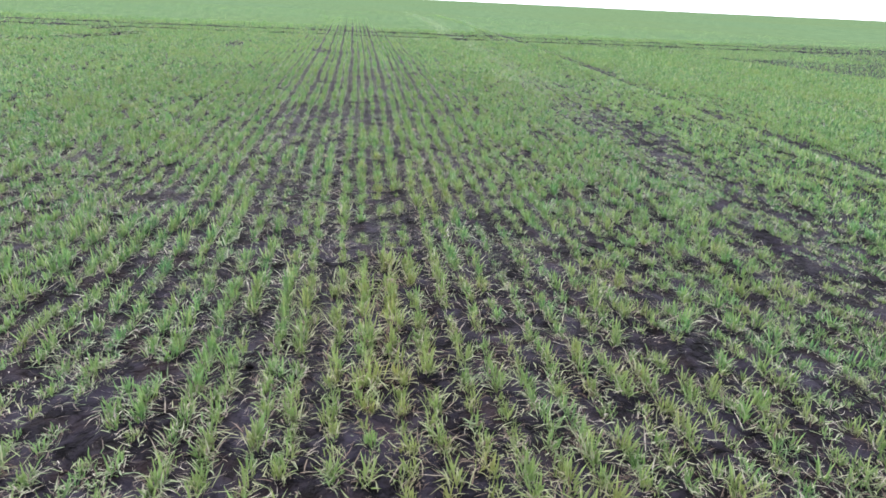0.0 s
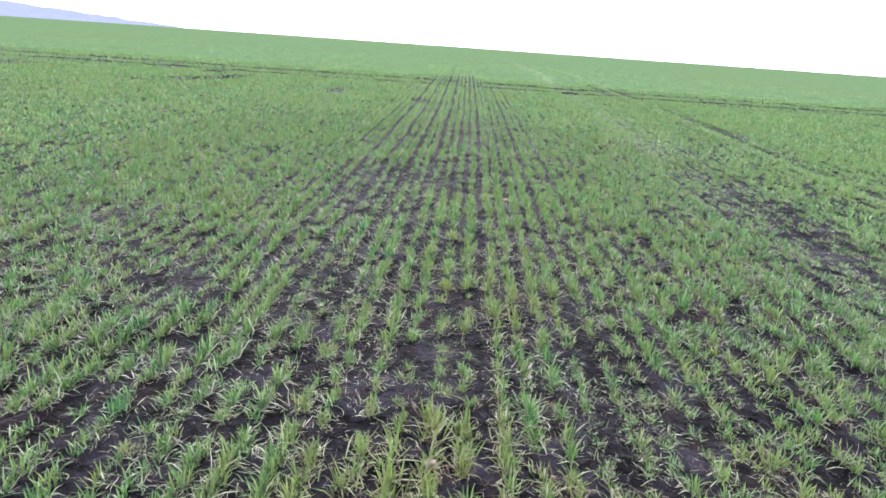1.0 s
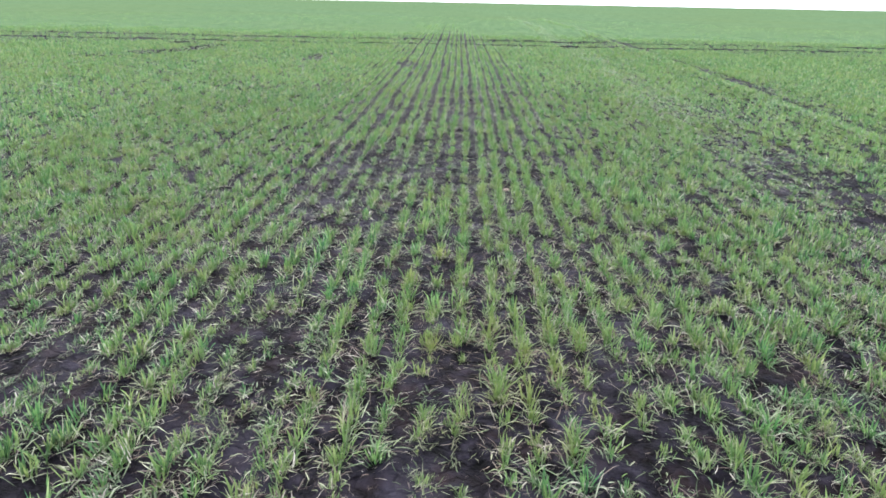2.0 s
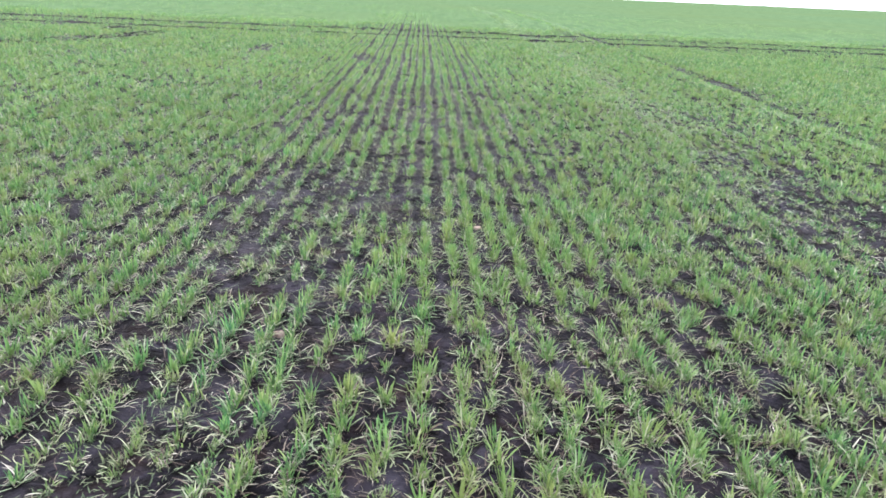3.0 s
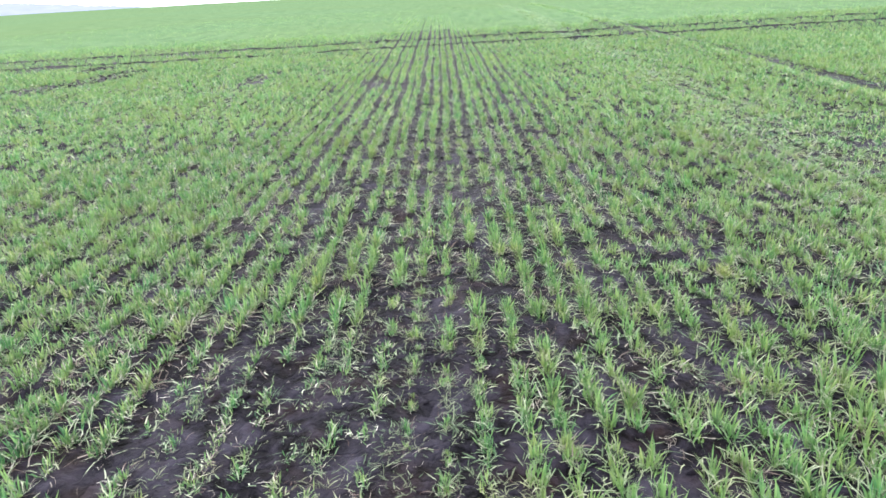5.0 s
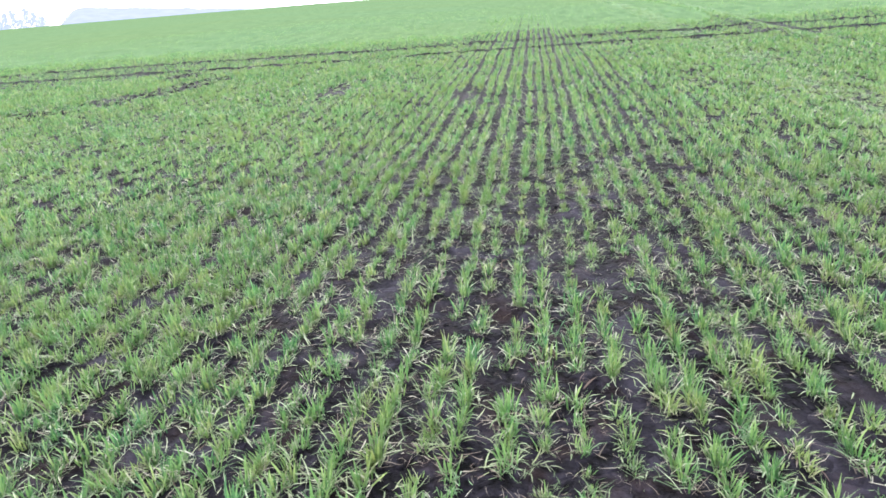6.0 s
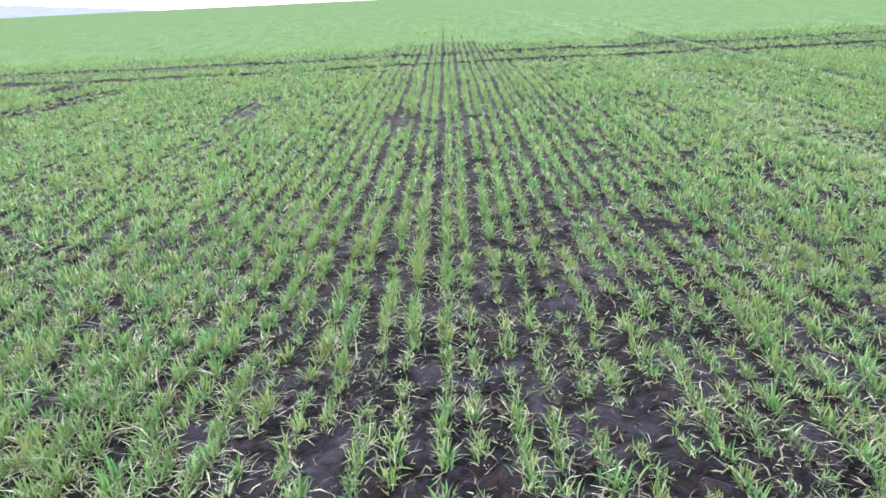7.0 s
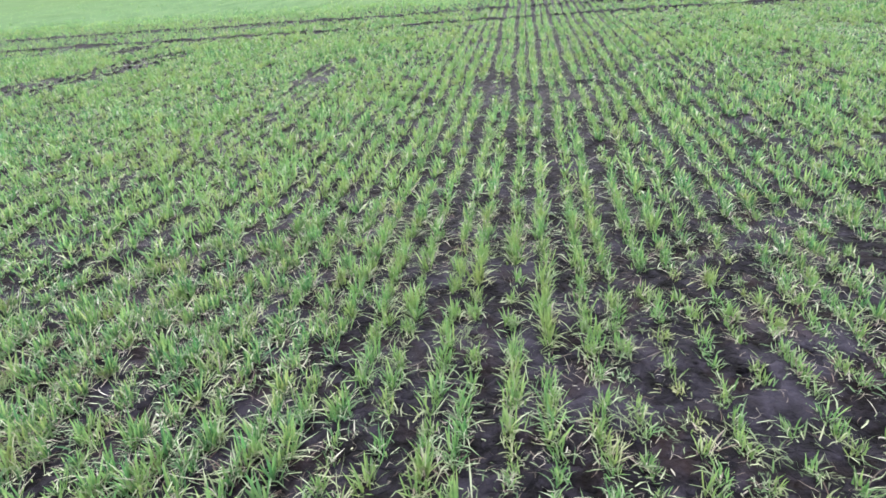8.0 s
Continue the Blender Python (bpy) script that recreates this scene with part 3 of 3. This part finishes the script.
old = mesh_object("fading_leaves", *merge([fading_blades(both, both_size, 8, 2), low_blades(both, both_size, 6, 2), lying_leaves(-0.8, 5.2, 1.6, 14.2, 4500, 1.0)]), FADING)
tagged(old, "grey-green fading lower leaves arching from the wheat tufts", "wheat leaves", kind="stuff")
sparse = mesh_object("stunted_leaves", *merge([fading_blades(weak, weak_size, 5, 2, 0.9), low_blades(weak, weak_size, 5, 2, 0.9), dry_blades(weak, weak_size, 5, 3, 0.9)]), DULL)
tagged(sparse, "dull grey-green leaves of stunted wheat on thin patches", "wheat leaves", kind="stuff")
withered = rng.uniform(0, 1, len(both)) < 0.85 + 0.5 * value_noise(both[:, 0] * 0.9, both[:, 1] * 0.9, 51) - 0.45 * smooth((both[:, 1] - 6) / 3)
litter = mesh_object("withered_leaf_litter", *merge([dry_blades(both[withered], both_size[withered], 7, 3), low_blades(both[withered], both_size[withered], 4, 2), lying_leaves(-0.8, 5.2, 1.6, 14.2, 26000, 1.0)]), DRY)
tagged(litter, "brown and tan withered wheat leaves curling on the soil", "dead leaves", kind="stuff")

X, Y, S = seedlings(-24, 28, 0.6, 27, 0.062)
out = (zone(X, Y) == 1) & ahead(X, Y)
base, size = standing(X[out], Y[out]), S[out]
broad = 1.2 + 0.08 * np.clip(np.hypot(np.abs(base[:, 0] - 2.2), np.maximum(base[:, 1] - 10.2, 0)) - 3.6, 0, 11)
crop = mesh_object("wheat_rows", *merge([tuft_blades(base, size * 1.06, 4, 2, broad * 1.2, 0.22), tuft_blades(base, size, 8, 1, broad * 2.1, 0.34, 1.25), flattened_leaves(8000, 7.5, 30, 1.5)]), GREEN)
tagged(crop, "rows of young green wheat tufts further out in the field", "wheat crop", kind="stuff")
wide = np.repeat(broad, 3)
old = mesh_object("fading_leaves", *merge([fading_blades(base, size, 3, 2, wide * 1.7), low_blades(base, size, 3, 1, 1.7), flattened_leaves(16000, 7.5, 26, 1.1)]), FADING)
tagged(old, "grey-green fading leaves of wheat tufts further out", "wheat leaves", kind="stuff")
litter = mesh_object("withered_leaf_litter", *merge([dry_blades(base, size, 4, 1, 1.8), lying_leaves(4.6, 7.5, 5.5, 21, 8000, 2.4)]), DRY)
tagged(litter, "withered wheat leaves further out on the soil", "dead leaves", kind="stuff")

X, Y, S = seedlings(-60, 64, 1, 60, 0.15)
out = (zone(X, Y) == 2) & (np.hypot(X - 2.2, Y - 10) < 36) & ahead(X, Y)
base, size = standing(X[out], Y[out]), S[out]
fans = [tuft_blades(base, size * 1.1, 3, 1, 4.2, 0.3, 1.2)]
X, Y, S = seedlings(-14, 20, 20, 28, 0.1)
out = zone(X, Y) == 2
fans.append(tuft_blades(standing(X[out], Y[out]), S[out], 6, 1, 2.6, 0.3, 1.2))
X, Y, S = seedlings(-14, 18, -13, 14, 0.13)
out = ~(ahead(X, Y) & (Y > 0.6)) & (np.hypot(X - 2.2, Y - 2) < 15)
fans.append(tuft_blades(standing(X[out], Y[out]), S[out], 5, 1, 8.0, 0.9, 2.0))
crop = mesh_object("wheat_rows", *merge(fans), GREEN)
old = mesh_object("pressed_leaves", *merge([flattened_leaves(9000, 16, 50, 3.2, 0.5)]), GREEN)
tagged(old, "pale green pressed wheat leaves along the tramline far out", "wheat leaves", kind="stuff")
tagged(crop, "even green wheat stand out towards the crest", "wheat crop", kind="stuff")

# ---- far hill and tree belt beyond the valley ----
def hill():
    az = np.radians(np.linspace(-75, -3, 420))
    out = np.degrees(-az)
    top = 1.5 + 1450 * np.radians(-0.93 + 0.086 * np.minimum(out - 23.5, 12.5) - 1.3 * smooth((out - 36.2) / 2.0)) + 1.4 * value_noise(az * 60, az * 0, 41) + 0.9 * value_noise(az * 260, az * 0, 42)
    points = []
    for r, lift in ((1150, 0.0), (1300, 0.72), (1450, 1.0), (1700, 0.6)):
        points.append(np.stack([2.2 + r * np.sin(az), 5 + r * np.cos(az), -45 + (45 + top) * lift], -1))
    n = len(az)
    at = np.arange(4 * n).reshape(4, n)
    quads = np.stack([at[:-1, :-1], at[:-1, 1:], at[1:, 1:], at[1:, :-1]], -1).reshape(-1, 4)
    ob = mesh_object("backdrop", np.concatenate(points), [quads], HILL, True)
    return tagged(ob, "hill far beyond the field, in painted glowing pale blue haze", "hill", kind="structure")


hill()


def lumps(places, sizes, flat=0.7):
    ball = bmesh.new()
    bmesh.ops.create_icosphere(ball, subdivisions=1, radius=1)
    ball.verts.index_update()
    v = np.array([p.co[:] for p in ball.verts])
    f = np.array([[p.index for p in q.verts] for q in ball.faces])
    ball.free()
    n = len(places)
    points = v[None] * rng.uniform(0.7, 1.25, (n, len(v), 1)) * sizes[:, None, None] * rng.uniform(0.75, 1.25, (n, 1, 3)) * np.array([1, 1, flat])
    return (points + places[:, None]).reshape(-1, 3), [(f[None] + (np.arange(n) * len(v))[:, None, None]).reshape(-1, 3)]


# loose clods on the soil by the path
n = 2600
x, y = rng.uniform(-1.4, 5.8, n), rng.uniform(1.3, 14.4, n)
radius = 0.004 + 0.020 * rng.uniform(0, 1, n) ** 4
clods = mesh_object("soil_clods", *lumps(np.stack([x, y, ground_z(x, y) + 0.1 * radius], -1), radius, 0.55), SOIL, True)
tagged(clods, "small dark crumbs and clods lying on moist soil", "soil clods", kind="stuff")


# larger lumps that the tractor's wheels threw up along its tracks and turning marks
n = 1400
x = rng.uniform(-16, 24, n)
y = np.where(np.arange(n) % 2 == 0, track_lines(x)[0], track_lines(x)[1]) + rng.normal(0, 0.10, n)
spots = np.array([p for p in PATCHES if p[0] < -4])
mark = spots[rng.integers(0, len(spots), 260)]
x = np.concatenate([x, mark[:, 0] + rng.normal(0, 0.8, 260) * mark[:, 2]])
y = np.concatenate([y, mark[:, 1] + rng.normal(0, 0.8, 260) * mark[:, 3]])
radius = rng.uniform(0.018, 0.050, len(x))
clods = mesh_object("soil_clods", *lumps(np.stack([x, y, ground_z(x, y)], -1), radius), SOIL)
tagged(clods, "dark churned lumps of mud along the tractor marks", "soil clods", kind="stuff")


def stone(name, x, y, radius, material, label, flat=0.7):
    bm = bmesh.new()
    bmesh.ops.create_icosphere(bm, subdivisions=3, radius=radius)
    for p in bm.verts:
        p.co *= 1 + 0.55 * noise.noise(p.co / radius * 1.2 + Vector((x, y, 0))) + 0.22 * noise.noise(p.co / radius * 3.2 + Vector((y, x, 2)))
        p.co.z *= flat
    mesh = bpy.data.meshes.new(name)
    bm.to_mesh(mesh)
    bm.free()
    for face in mesh.polygons:
        face.use_smooth = True
    mesh.materials.append(material)
    ob = new(name, mesh)
    ob.location = (x, y, float(ground_z(np.array([x]), np.array([y]))[0]) + radius * flat * 0.15)
    return tagged(ob, label, "stone")


stone("stone", 1.882, 6.290, 0.025, STONE, "small pale stone lying in dark soil between wheat rows")
stone("stone", 2.925, 7.79, 0.028, STONE, "pale pinkish stone beside a wheat tuft", 0.6)
stone("stone", 2.39, 3.41, 0.028, STONE, "small pinkish stone in the row gap")
stone("clod", 2.69, 12.33, 0.034, SOIL, "round dark soil clod on bare ground", 0.7)


def straw(x, y, turn, length, arch):
    """A dead stalk lying on the soil: a thin tapering tube, slightly arched."""
    bm = bmesh.new()
    rings = []
    for k in range(9):
        u = k / 8
        r = 0.0026 * (1.1 - 0.6 * u)
        middle = Vector(((u - 0.5) * length, 0.02 * math.sin(u * 4), arch * 4 * u * (1 - u)))
        rings.append([bm.verts.new(middle + Vector((0, r * math.cos(a), r * math.sin(a)))) for a in (0, 1.05, 2.09, 3.14, 4.19, 5.24)])
    for a, b in zip(rings, rings[1:]):
        for k in range(6):
            bm.faces.new((a[k], a[k - 1], b[k - 1], b[k]))
    bm.faces.new(rings[0])
    bm.faces.new(rings[-1][::-1])
    mesh = bpy.data.meshes.new("straw")
    bm.to_mesh(mesh)
    bm.free()
    mesh.materials.append(DRY)
    ob = new("straw", mesh)
    ob.matrix_world = pose(x, y, float(ground_z(np.array([x]), np.array([y]))[0]) + 0.004, 0, 0, turn)
    return tagged(ob, "thin tan dead straw lying on dark bare soil", "straw")


straw(1.834, 7.02, 2, 0.17, 0.012)
straw(2.111, 11.25, 72, 0.12, 0.02)
straw(2.112, 11.13, -70, 0.12, 0.01)

# trees beyond the valley, their haze painted in a glowing colour
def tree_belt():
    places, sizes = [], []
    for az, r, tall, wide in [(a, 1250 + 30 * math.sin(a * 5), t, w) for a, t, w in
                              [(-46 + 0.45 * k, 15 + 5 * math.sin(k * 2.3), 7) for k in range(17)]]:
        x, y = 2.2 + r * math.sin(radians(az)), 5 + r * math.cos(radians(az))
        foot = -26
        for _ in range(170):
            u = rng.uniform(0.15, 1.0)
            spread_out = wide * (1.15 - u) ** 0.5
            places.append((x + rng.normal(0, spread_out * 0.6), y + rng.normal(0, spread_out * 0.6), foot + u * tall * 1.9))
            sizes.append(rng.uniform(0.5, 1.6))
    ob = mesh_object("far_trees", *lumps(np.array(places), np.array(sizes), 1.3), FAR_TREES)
    return tagged(ob, "belt of bare trees beyond the field, in painted glowing blue haze", "trees", kind="stuff")


tree_belt()
